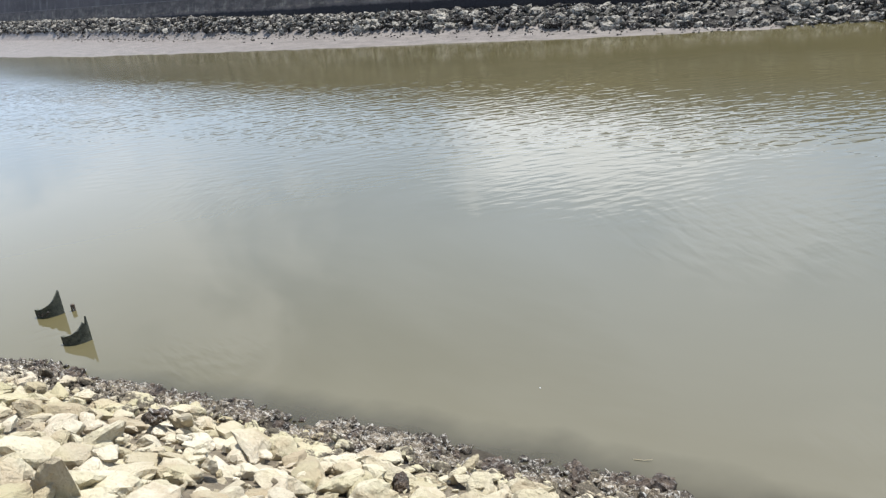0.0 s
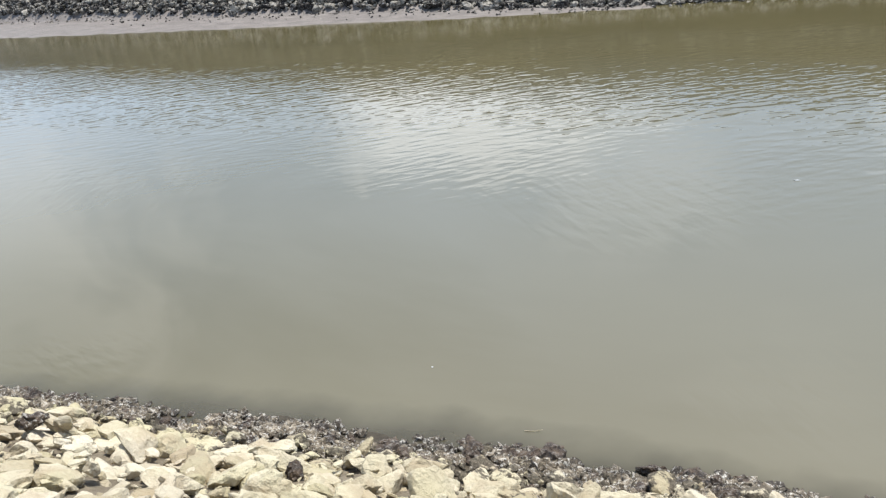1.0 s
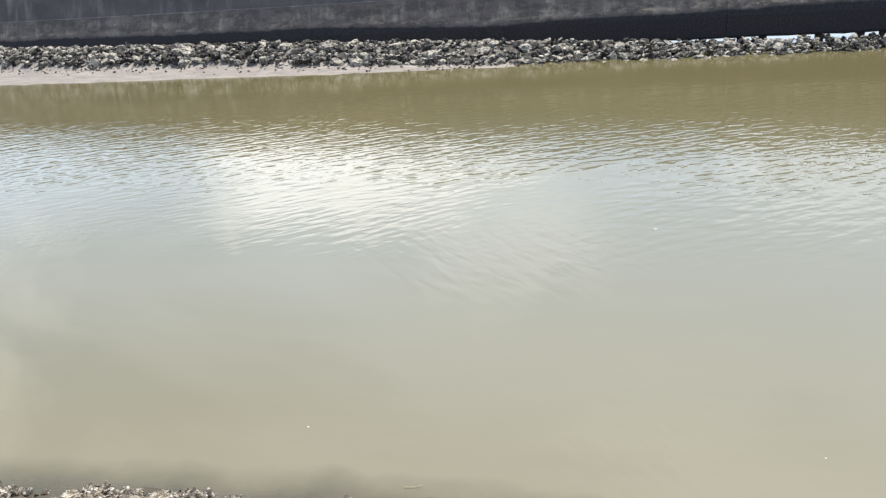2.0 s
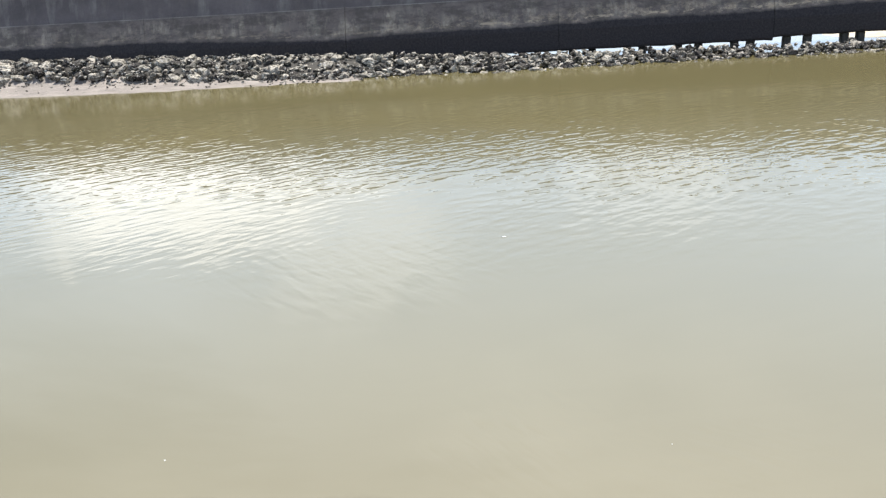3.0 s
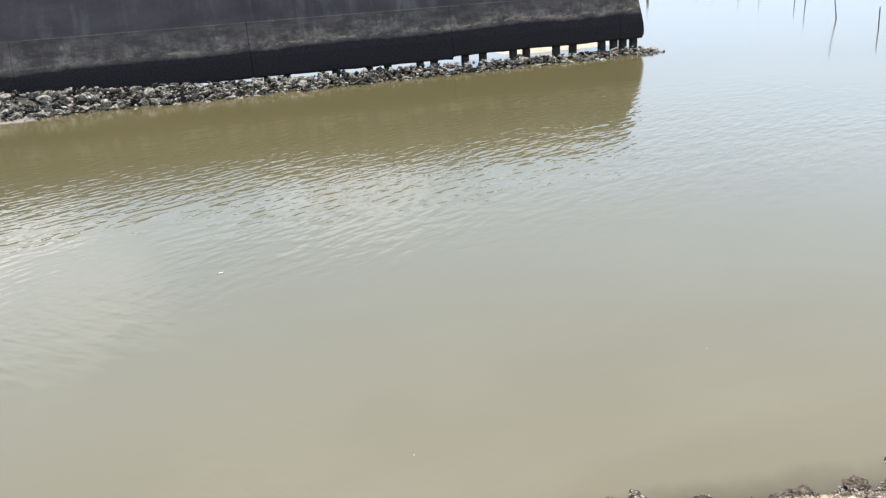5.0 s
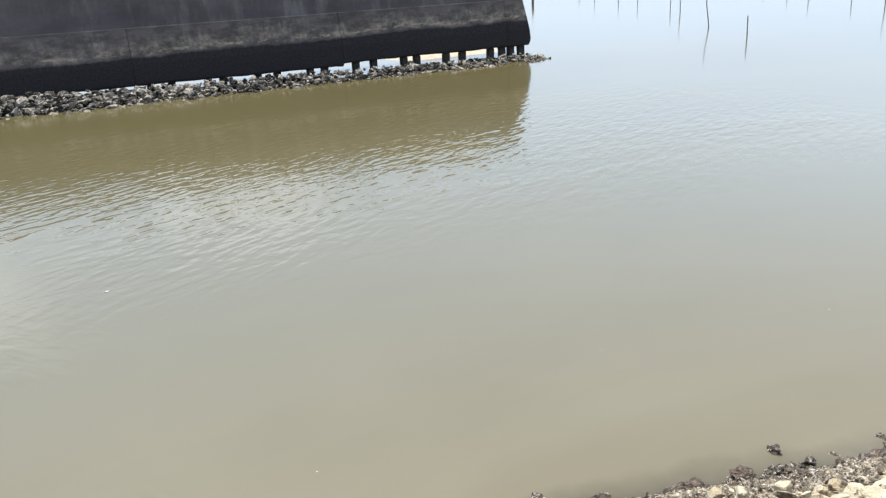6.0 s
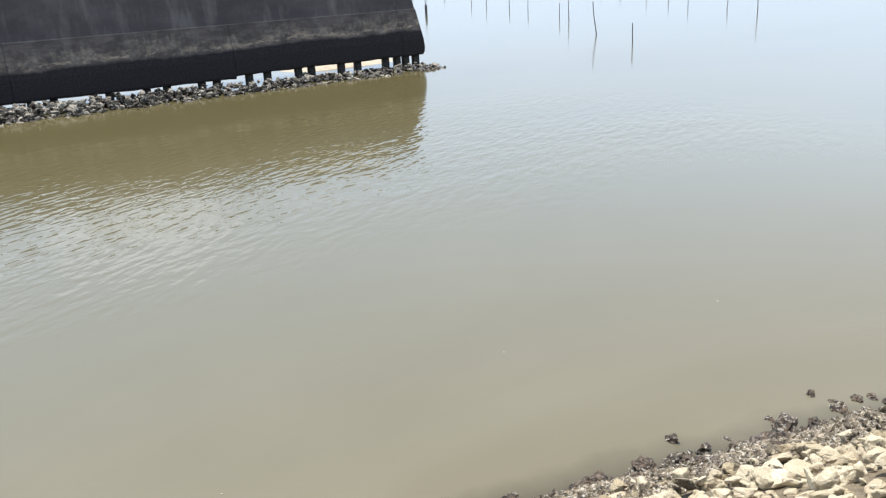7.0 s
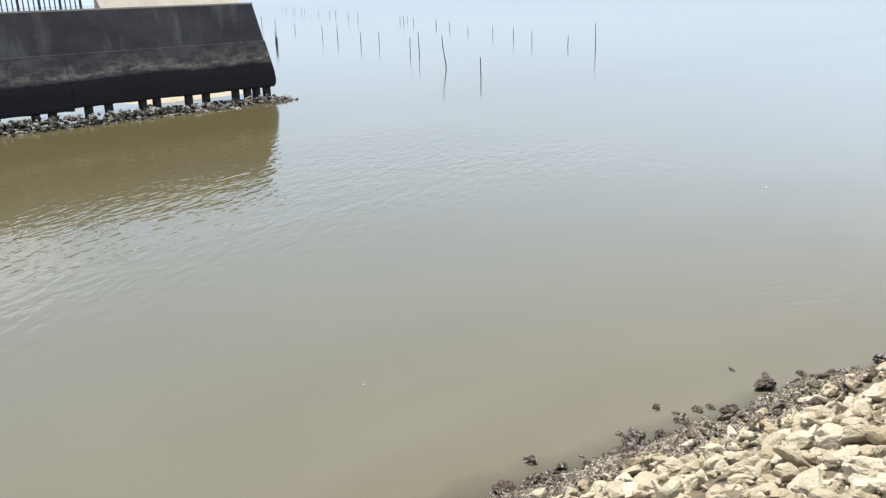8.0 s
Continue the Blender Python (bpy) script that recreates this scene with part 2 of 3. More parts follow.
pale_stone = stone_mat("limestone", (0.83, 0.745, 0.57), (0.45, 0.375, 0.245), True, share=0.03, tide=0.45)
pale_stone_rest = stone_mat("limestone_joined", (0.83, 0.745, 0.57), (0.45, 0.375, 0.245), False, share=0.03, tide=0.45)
far_stone = stone_mat("tidal_rock", (0.53, 0.475, 0.4), (0.035, 0.029, 0.025), True, 0.22, 0.6)
far_stone_rest = stone_mat("tidal_rock_joined", (0.55, 0.5, 0.415), (0.035, 0.029, 0.025), False, 0.22, 0.4)


def crust_mat(name, single, least, most, deep, middle, light):
    s = Mat(name, 0.6, 0.5)
    n1 = s.noise(s.where(), 13.0, 5.0, 0.75)
    n2 = s.noise(s.where(), 27.0, 3.0, 0.75)
    rnd = s.chance() if single else s.island()
    c = s.ramp(n1, (0.35, deep), (0.52, middle), (0.7, light))
    shells = s.math("MULTIPLY", s.ramp(n2, (0.54, 0.0), (0.6, 1.0)), s.span(rnd, 0.2, 1.0, least, most))
    if not single:
        # weed holds the lowest, wettest rubble
        wet = s.span(s.math("ADD", s.axis("Z"), s.math("MULTIPLY", s.math("SUBTRACT", n1, 0.5), 0.5)), 0.02, 0.2, 0.8, 0.0)
        c = s.mix(wet, c, (0.03, 0.022, 0.015))
    s.colour(s.mix(shells, c, (0.62, 0.58, 0.5)))
    s.bump(s.math("ADD", n1, n2), 0.03)
    return s.m


crust = crust_mat("weed_and_oyster", True, 0.15, 0.8, (0.013, 0.01, 0.007), (0.07, 0.046, 0.028), (0.18, 0.132, 0.085))
crust_rest = crust_mat("oyster_crust", False, 0.6, 1.0, (0.03, 0.022, 0.014), (0.19, 0.15, 0.098), (0.56, 0.48, 0.36))

s = Mat("dark_gravel", 0.9, 0.3)
n1 = s.noise(s.where(), 9.0, 6.0, 0.7)
n2 = s.noise(s.where(), 45.0, 4.0, 0.7)
dry = s.span(s.math("ADD", s.axis("Z"), s.math("MULTIPLY", n1, 0.3)), 0.35, 0.7)
s.colour(s.mix(0.5, s.mix(dry, s.ramp(n1, (0.3, (0.045, 0.036, 0.025)), (0.7, (0.13, 0.108, 0.075))), s.ramp(n1, (0.3, (0.17, 0.135, 0.09)), (0.7, (0.36, 0.3, 0.21)))), s.ramp(n2, (0.3, 0.3), (0.7, 1.0)), "MULTIPLY"))
s.bump(s.math("ADD", n1, n2), 0.03)
gravel = s.m

s = Mat("tidal_mud", 0.55, 0.5)
n1 = s.noise(s.where((0.5, 1.5, 1)), 2.2, 6.0, 0.65)
n2 = s.noise(s.where(), 9.0, 4.0, 0.75)
c = s.ramp(n1, (0.3, (0.14, 0.12, 0.104)), (0.7, (0.26, 0.226, 0.196)))
s.colour(s.mix(s.ramp(n2, (0.56, 0.0), (0.66, 0.75)), c, (0.06, 0.051, 0.043)))
s.bump(s.math("ADD", n1, s.math("MULTIPLY", n2, 0.4)), 0.05)
mud = s.m

# concrete of the sea wall: grey above, a pale limed band, black tidal growth at the foot, runs down the face
s = Mat("sea_wall_concrete", 0.8, 0.35)
z = s.axis("Z")
runs = s.noise(s.where((1.6, 1.6, 0.12)), 1.0, 5.0, 0.6)
cloud = s.noise(s.where((0.35, 0.35, 0.8)), 1.0, 5.0, 0.6)
fine = s.noise(s.where(), 14.0, 5.0, 0.65)
rag = s.noise(s.where((1.3, 1.3, 0.5)), 1.6, 5.0, 0.65)
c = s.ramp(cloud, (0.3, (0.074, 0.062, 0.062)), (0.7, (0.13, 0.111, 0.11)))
c = s.mix(s.math("MULTIPLY", s.ramp(runs, (0.53, 0.0), (0.7, 1.0)), 0.45), c, (0.3, 0.28, 0.25))
low = s.span(z, 2.25, 2.45, 1.0, 0.0)
c = s.mix(s.math("MULTIPLY", low, 0.55), c, (0.17, 0.136, 0.112))
# height above the wandering tide line, which lies a little higher towards the wall's end
tide = s.math("ADD", s.math("ADD", s.span(s.axis("X"), -6, 14, 1.22, 1.42), s.span(s.axis("X"), -18, -8, 0.22, 0.0)), s.math("MULTIPLY", s.math("SUBTRACT", s.noise(s.where((0.22, 0.22, 0.1)), 1.0, 3.0), 0.5), 0.34))
over = s.math("SUBTRACT", s.math("SUBTRACT", z, tide), s.math("MULTIPLY", s.math("SUBTRACT", rag, 0.5), 0.2))
drips = s.noise(s.where((3.4, 3.4, 0.75)), 1.0, 5.0, 0.7)
blots = s.noise(s.where((0.7, 0.7, 1.1)), 1.0, 4.0, 0.6)
lime = s.math("MULTIPLY", s.math("MULTIPLY", s.span(over, 0.06, 0.2), s.span(z, 1.95, 2.32, 1.0, 0.1)), s.math("MULTIPLY", s.ramp(drips, (0.46, 0.0), (0.62, 1.0)), s.ramp(blots, (0.44, 0.1), (0.6, 0.85))))
c = s.mix(lime, c, (0.37, 0.32, 0.25))
tan = s.math("MULTIPLY", s.math("MULTIPLY", s.span(over, 0.05, 0.13), s.span(over, 0.3, 0.62, 1.0, 0.0)), s.math("MULTIPLY", s.ramp(s.noise(s.where((2.6, 2.6, 3.6)), 1.0, 6.0, 0.75), (0.47, 0.0), (0.58, 0.8)), s.span(s.axis("X"), -8, 3, 0.25, 1.0)))
c = s.mix(tan, c, (0.4, 0.32, 0.23))
grime = s.ramp(s.noise(s.where((1.1, 1.1, 2.6)), 1.0, 5.0, 0.7), (0.42, 0.6), (0.56, 0.0))
c = s.mix(s.math("MULTIPLY", grime, s.span(z, 2.3, 2.36, 1.0, 0.25)), c, (0.05, 0.043, 0.038))
seam = s.math("MULTIPLY", s.span(s.math("ABSOLUTE", s.math("SUBTRACT", over, 0.2)), 0.025, 0.075, 1.0, 0.0), s.ramp(s.noise(s.where((1.5, 1.5, 5.0)), 1.0, 5.0, 0.75), (0.5, 0.0), (0.6, 0.95)))
c = s.mix(s.math("MULTIPLY", seam, s.span(s.axis("X"), -9, 4, 0.4, 1.0)), c, (0.46, 0.37, 0.26))
# thin pale line along the ledge: the light on its edge is painted in
c = s.mix(s.math("MULTIPLY", s.span(s.math("ABSOLUTE", s.math("SUBTRACT", z, 2.345)), 0.008, 0.02, 1.0, 0.0), s.ramp(runs, (0.35, 0.05), (0.6, 0.55))), c, (0.33, 0.3, 0.26))
growth = s.span(over, -0.02, 0.07, 1.0, 0.0)
c = s.mix(growth, c, s.ramp(fine, (0.3, (0.011, 0.009, 0.011)), (0.75, (0.04, 0.034, 0.034))))
s.colour(s.mix(0.35, c, s.ramp(fine, (0.25, 0.55), (0.75, 1.0)), "MULTIPLY"))
s.bump(s.math("ADD", fine, cloud), 0.02, 0.7)
concrete = s.m

# paler copy of the wall's concrete, with sunlight put into its colour
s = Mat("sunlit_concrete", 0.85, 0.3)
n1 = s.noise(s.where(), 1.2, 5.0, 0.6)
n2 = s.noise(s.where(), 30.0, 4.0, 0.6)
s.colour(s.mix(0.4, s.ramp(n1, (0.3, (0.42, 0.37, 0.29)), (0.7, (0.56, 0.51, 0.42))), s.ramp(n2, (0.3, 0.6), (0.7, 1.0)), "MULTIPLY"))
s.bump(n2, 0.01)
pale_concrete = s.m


def plain(name, a, b, scale, rough, spec=0.4, metal=0.0):
    s = Mat(name, rough, spec)
    n1 = s.noise(s.where(), scale, 5.0, 0.65)
    s.colour(s.ramp(n1, (0.3, a), (0.7, b)))
    s.b.inputs["Metallic"].default_value = metal
    s.bump(n1, 0.01)
    return s.m


pile_mat = plain("fouled_concrete", (0.012, 0.012, 0.012), (0.06, 0.055, 0.045), 12, 0.7)
# weathered tone, lightened further to paint in the haze over the far stakes
stake_mat = plain("weathered_hazed_bamboo", (0.07, 0.065, 0.065), (0.19, 0.18, 0.17), 8, 0.8)
steel = plain("painted_steel", (0.03, 0.03, 0.035), (0.06, 0.06, 0.065), 6, 0.5)
rubber = plain("fouled_rubber", (0.025, 0.028, 0.018), (0.12, 0.12, 0.085), 22, 0.75)
earth = plain("bank_earth", (0.16, 0.14, 0.10), (0.30, 0.27, 0.2), 3, 0.9)
# near-black, the shade in the gaps of the far rocks put into colour
gap_shade = plain("gap_shade", (0.015, 0.013, 0.011), (0.05, 0.044, 0.036), 6, 0.8)
white_bit = plain("white_foam", (0.65, 0.65, 0.62), (0.8, 0.8, 0.78), 20, 0.6)
straw_mat = plain("dry_straw", (0.4, 0.33, 0.2), (0.55, 0.47, 0.3), 20, 0.7)


# ---- helpers of this scene ----
def mesh_of(name, bm, material, smooth=False):
    me = bpy.data.meshes.new(name)
    bm.to_mesh(me)
    bm.free()
    me.materials.append(material)
    if smooth:
        me.shade_smooth()
    return me


def part(name, bm, material, parent=None, label="", smooth=False):
    ob = new(name, mesh_of(name, bm, material, smooth))
    ob.parent = parent
    return tagged(ob, label)


def grid_sheet(xs, ys, height):
    """A sheet over the lines xs and ys; height gives the place of each crossing."""
    bm = bmesh.new()
    rows = [[bm.verts.new(height(x, y)) for y in ys] for x in xs]
    for a, b in zip(rows, rows[1:]):
        for i in range(len(ys) - 1):
            bm.faces.new((a[i], b[i], b[i + 1], a[i + 1]))
    bmesh.ops.recalc_face_normals(bm, faces=bm.faces)
    return bm


def box(bm, x0, x1, y0, y1, z0, z1, bevel=0.0):
    made = bmesh.ops.create_cube(bm, size=1.0, matrix=Matrix.LocRotScale(((x0 + x1) / 2, (y0 + y1) / 2, (z0 + z1) / 2), None, (x1 - x0, y1 - y0, z1 - z0)))
    if bevel:
        edges = list({e for v in made["verts"] for e in v.link_edges})
        bmesh.ops.bevel(bm, geom=edges, offset=bevel, segments=2, affect="EDGES")
    return bm


def tube(bm, a, b, ra, rb, sides=8):
    a, b = Vector(a), Vector(b)
    m = Matrix.Translation((a + b) / 2) @ (b - a).to_track_quat("Z", "Y").to_matrix().to_4x4()
    bmesh.ops.create_cone(bm, cap_ends=True, segments=sides, radius1=ra, radius2=rb, depth=(b - a).length, matrix=m)
    return bm


def rock_shape(rng, level, flat=0.62, cuts=9, rough=0.05):
    """An angular stone about one metre across: a ball cut by planes."""
    bm = bmesh.new()
    bmesh.ops.create_icosphere(bm, subdivisions=level, radius=1.0)
    planes = []
    for _ in range(cuts):
        d = Vector((rng.gauss(0, 1), rng.gauss(0, 1), rng.gauss(0, 1))).normalized()
        planes.append((d, rng.uniform(0.34, 0.6)))
    planes.append((Vector((rng.uniform(-0.25, 0.25), rng.uniform(-0.25, 0.25), 1)).normalized(), rng.uniform(0.34, 0.52)))
    long = rng.uniform(1.0, 1.45)
    shift = Vector((rng.uniform(0, 50), rng.uniform(0, 50), 0))
    for v in bm.verts:
        d = v.co.normalized()
        r = 1.0
        cuts_here = [d.dot(pn) / pd for pn, pd in planes if d.dot(pn) > 0.05]
        if cuts_here:
            r = min(1.0, 1 / max(cuts_here))
        r *= 1 + rough * noise.noise(d * 2.3 + shift) * 2
        v.co = Vector((d.x * r * long, d.y * r, d.z * r * flat))
    reach = max(v.co.length for v in bm.verts)
    for v in bm.verts:
        v.co *= 0.78 / reach
    for e in bm.edges:
        if len(e.link_faces) == 2 and e.calc_face_angle(0) > 0.3:
            e.smooth = False
    return bm


class Heap:
    """Many stones joined into one mesh."""

    def __init__(self):
        self.v, self.f, self.n = [], [], 0

    def add(self, shape, m):
        pts, faces = shape
        r = np.array(m.to_3x3())
        self.v.append(pts @ r.T + np.array(m.translation))
        self.f.append(faces + self.n)
        self.n += len(pts)

    def done(self, name, material, parent, label=""):
        me = bpy.data.meshes.new(name)
        me.from_pydata(np.concatenate(self.v).tolist(), [], np.concatenate(self.f).tolist())
        me.materials.append(material)
        ob = new(name, me)
        ob.parent = parent
        return tagged(ob, label, kind="stuff")


def as_arrays(me):
    return np.array([v.co[:] for v in me.vertices]), np.array([p.vertices[:] for p in me.polygons])


def empty(name, at=(0, 0, 0)):
    ob = new(name)
    ob.location = at
    return ob


# ---- water, banks, beds ----
def steps(*runs):
    out = []
    for a, b, n in runs:
        out += list(np.linspace(a, b, n, endpoint=False))
    return out + [runs[-1][1]]


water = part("water", grid_sheet(steps((-2400, -80, 8), (-80, 80, 32), (80, 2400, 8)), steps((-30, 60, 18), (60, 2600, 10)), lambda x, y: (x, y, 0.0)), water_mat.m)
tagged(water, "still olive-brown silty tidal water with faint ripples", "water", kind="structure")


def near_height(x, y):
    """The near bank: a stone slope that rises from the bed to the path on which the camera stands."""
    d = shore(x) - y
    z = d * 0.52 if d > 0 else d * 0.40
    wave = 0.03 * noise.noise((x * 1.7, y * 1.7, 3.0))
    if -1.2 < d < 1.4:
        wave += 0.1 * noise.noise((x * 1.1, y * 1.1, 9.0)) + 0.05 * noise.noise((x * 2.7, y * 2.7, 1.0))
    return max(-1.6, min(z, 2.42)) + wave


bank_xs = steps((-900, -60, 6), (-60, -14, 24), (-14, 14, 220), (14, 60, 24), (60, 900, 6))
bank = part("ground", grid_sheet(bank_xs, steps((-900, -20, 6), (-20, -1, 12), (-1, 8, 60), (8, 14, 6)), lambda x, y: (x, y, near_height(x, y))), gravel, smooth=True)
tagged(bank, "grey-brown gravel and earth under a stone revetment", "ground", kind="structure")


def rock_start(x):
    """Where the rocks begin on the mud, from the wall's line."""
    return float(np.interp(x, [-40, -16, -8, 0], [31.05, 30.7, 30.25, 29.85]))


def far_height(x, y):
    b = bend(x)
    toe, top = far_toe(x), far_top(x)
    brink = float(np.interp(x, [-120, -80, -56, -44, -30, -18, -13, -8, 0], [42, 35.5, 32.1, 30.4, 29.7, 29.35, 29.25, 29.4, 29.6]))
    z = float(np.interp(y, [brink - 5.6, brink, max(brink + 0.3, 30.5 + b), 31.6 + b, 32.6 + b, 34.5 + b, 40 + b], [-1.2, 0.0, toe, top - 0.12, top - 0.15, -0.1, -1.5]))
    z -= float(np.interp(x, [-7, 2], [0.0, 0.14])) if y > brink - 0.6 else 0.0
    if x > 17.5:
        z -= (x - 17.5) * 0.35
    return z + 0.05 * noise.noise((x * 0.9, y * 1.4, 7.0)) + 0.02 * noise.noise((x * 4, y * 4, 2.0))


far_bank = part("mud_bank", grid_sheet(steps((-160, -64, 24), (-64, 22, 260)), [8, 12, 16, 18, 20, 21.5, 23, 24, 25, 26, 27, 27.7, 28.4, 29, 29.3, 29.6, 29.9, 30.2, 30.5, 30.9, 31.4, 31.9, 32.4, 33, 33.5, 34, 34.5, 35, 35.5, 36, 37, 40],
                                       lambda x, y: (x, y + bend(x), far_height(x, y + bend(x)))), mud, smooth=True)
tagged(far_bank, "pale grey tidal mud strip at the foot of the rocks", "mud", kind="structure")


# a dark sheet just over the mud paints the shade between the rocks
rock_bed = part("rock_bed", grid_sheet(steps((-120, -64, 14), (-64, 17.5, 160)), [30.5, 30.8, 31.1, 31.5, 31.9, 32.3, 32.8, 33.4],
                                       lambda x, y: (x, y + bend(x), far_height(x, y + bend(x)) + (0.03 if y > max(30.6, rock_start(x) + 0.15) else -0.05))), gap_shade, smooth=True)
tagged(rock_bed, "near-black sheet that stands for the shade between the rocks", "silt", kind="structure")

sand = plain("pale_sand", (0.36, 0.31, 0.24), (0.5, 0.44, 0.35), 4, 0.9)
spit = part("sand_spit", grid_sheet(steps((11.8, 18.2, 26)), steps((33.9, 38.4, 18)), lambda x, y: (x, y, -0.2 + 0.38 * max(0.0, 1 - ((x - 15.2) / 3.2) ** 2) ** 0.5 * max(0.0, 1 - ((y - 36.25) / 2.0) ** 2) ** 0.5 + 0.04 * noise.noise((x * 1.5, y * 1.5, 0)))), sand, smooth=True)
tagged(spit, "low pale sand heaped behind the sea wall", "sand", kind="structure")

# ---- sea wall on piles ----
JOINTS = [-6.67 - 8.25 * k for k in range(14, 0, -1)] + [-6.67, 1.51, 9.4, 16.74]
wall = tagged(empty("wall_far", (0, 32.5, 0)), "dark stained concrete sea wall standing on short piles", "sea wall", kind="structure")


def slab(x0, x1, outline, taper=0.0, worn=None):
    """A length of wall from x0 to x1 with the given outline of y, z; taper leans the end at x1 back, worn is the height below which the edge is eaten away."""
    bm = bmesh.new()
    n, runs_of = len(outline), max(2, round((x1 - x0) / 0.3)) if worn and x0 > -25 else 1
    rings = []
    for k in range(runs_of + 1):
        ring = []
        for y, z in outline:
            far = x1 - taper * max(0.0, z - 0.5) - (0.05 if taper and z > 2.37 else 0)
            x = x0 + (far - x0) * k / runs_of
            if worn and z < worn:
                z += 0.03 * noise.noise((x * 1.9, y, 1.0)) + 0.02 * noise.noise((x * 6.5, y, 4.0))
            ring.append(bm.verts.new((x, y - 32.5 + bend(x), z)))
        rings.append(ring)
    for a, b in zip(rings, rings[1:]):
        for i in range(n):
            bm.faces.new((a[i], a[(i + 1) % n], b[(i + 1) % n], b[i]))
    bm.faces.new(rings[0][::-1])
    last = bm.faces.new(rings[-1])
    bmesh.ops.recalc_face_normals(bm, faces=bm.faces)
    if taper and worn:
        low_edges = [e for e in last.edges if max(v.co.z for v in e.verts) < worn]
        bmesh.ops.bevel(bm, geom=low_edges, offset=0.09, segments=4, affect="EDGES")
    else:
        ends = [e for f in bm.faces if len(f.verts) == n and n != 4 for e in f.edges]
        if ends:
            bmesh.ops.bevel(bm, geom=list(set(ends)), offset=0.012, segments=1, affect="EDGES")
    return bm


edges_x = JOINTS + [17.86]
for x0, x1 in zip(edges_x, edges_x[1:]):
    end = x1 == 17.86
    foot = 0.42 if x0 > 9 else 0.31
    lower = [(34.4, foot), (34.5, foot + 0.1), (34.5, 2.36), (32.86, 2.36), (32.55, 1.3), (32.5, 1.1), (32.5, foot + 0.09), (32.53, foot + 0.03), (32.6, foot)]
    upper = [(34.5, 2.362), (34.5, 3.86), (33.26, 3.86), (32.93, 2.362)]
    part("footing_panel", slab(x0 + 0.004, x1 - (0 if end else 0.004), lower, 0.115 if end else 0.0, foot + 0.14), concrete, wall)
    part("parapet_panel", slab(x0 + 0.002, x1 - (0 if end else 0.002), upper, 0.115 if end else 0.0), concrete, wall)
    # pale strip added to draw the sunlit top edge of the wall
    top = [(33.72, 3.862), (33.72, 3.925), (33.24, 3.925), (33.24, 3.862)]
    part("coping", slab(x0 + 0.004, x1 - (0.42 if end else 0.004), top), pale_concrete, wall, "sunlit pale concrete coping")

pile_mesh = None
for k in range(-3, 8):
    for side in (-0.33, 0.33):
        x = 2.42 + 1.99 * k + side + 0.05 * math.sin(k * 3.1 + side * 5)
        if pile_mesh is None:
            bm = box(bmesh.new(), -0.13, 0.13, -0.14, 0.14, -1.3, 0.4, 0.02)
            for v in bm.verts:
                v.co.x += 0.02 * noise.noise(v.co * 4)
            pile_mesh = mesh_of("pile", bm, pile_mat)
        ob = new("pile", pile_mesh)
        ob.parent = wall
        ob.matrix_basis = pose(x, 0.42, 0.02, 0, 7 if (k == 3 and side > 0) else random.uniform(-2, 2), 0)
for x in (17.05, 17.55):
    ob = new("pile", pile_mesh)
    ob.parent = wall
    ob.matrix_basis = pose(x, 0.42, 0.02)

# raised sunlit back parapet, and the railing where it stops
back = bmesh.new()
outline = [(11.3, 3.865), (11.3, 4.5), (16.0, 4.5), (17.1, 4.05), (17.1, 3.865)]
fr = [back.verts.new((x, 33.75 + 1.1 * (z - 3.865), z)) for x, z in outline]
bk = [back.verts.new((x, 34.48, z)) for x, z in outline]
for i in range(5):
    back.faces.new((fr[i], fr[(i + 1) % 5], bk[(i + 1) % 5], bk[i]))
back.faces.new(fr[::-1])
back.faces.new(bk)
bmesh.ops.recalc_face_normals(back, faces=back.faces)
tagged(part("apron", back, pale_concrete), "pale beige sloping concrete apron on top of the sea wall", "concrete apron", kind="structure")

railing = tagged(empty("railing", (9.0, 34.2, 3.862)), "dark steel railing with upright bars on the sea wall", "railing")
part("top_rail", tube(bmesh.new(), (-6, 0, 1.1), (1.7, 0, 1.1), 0.03, 0.03), steel, railing)
bar_mesh = mesh_of("bar", tube(bmesh.new(), (0, 0, 0.0), (0, 0, 1.1), 0.024, 0.024, 6), steel)
post_mesh = mesh_of("post", box(bmesh.new(), -0.04, 0.04, -0.04, 0.04, 0, 1.12, 0.006), steel)
for k in range(42):
    ob = new("post" if k % 4 == 0 else "bar", post_mesh if k % 4 == 0 else bar_mesh)
    ob.parent = railing
    ob.location = (1.7 - 0.185 * k, 0, 0)

# ---- stakes in the shallows beyond the wall's end ----
def stake(x, y, h, lean, thick):
    bm = bmesh.new()
    a = Vector((0, 0, -0.9))
    for i in range(4):
        b = Vector((lean * (i + 1) / 4 * h + random.uniform(-0.02, 0.02), random.uniform(-0.02, 0.02), -0.9 + (h + 0.9) * (i + 1) / 4))
        tube(bm, a, b, thick * (1.05 - 0.1 * i), thick * (0.95 - 0.1 * i), 6)
        a = b
    ob = part("stake", bm, stake_mat)
    ob.location = (x, y, 0)
    return tagged(ob, "thin weathered bamboo stake upright in the water" if abs(lean) < 0.1 else "weathered bamboo stake leaning over in the water", "stake", "stakes in the shallows")


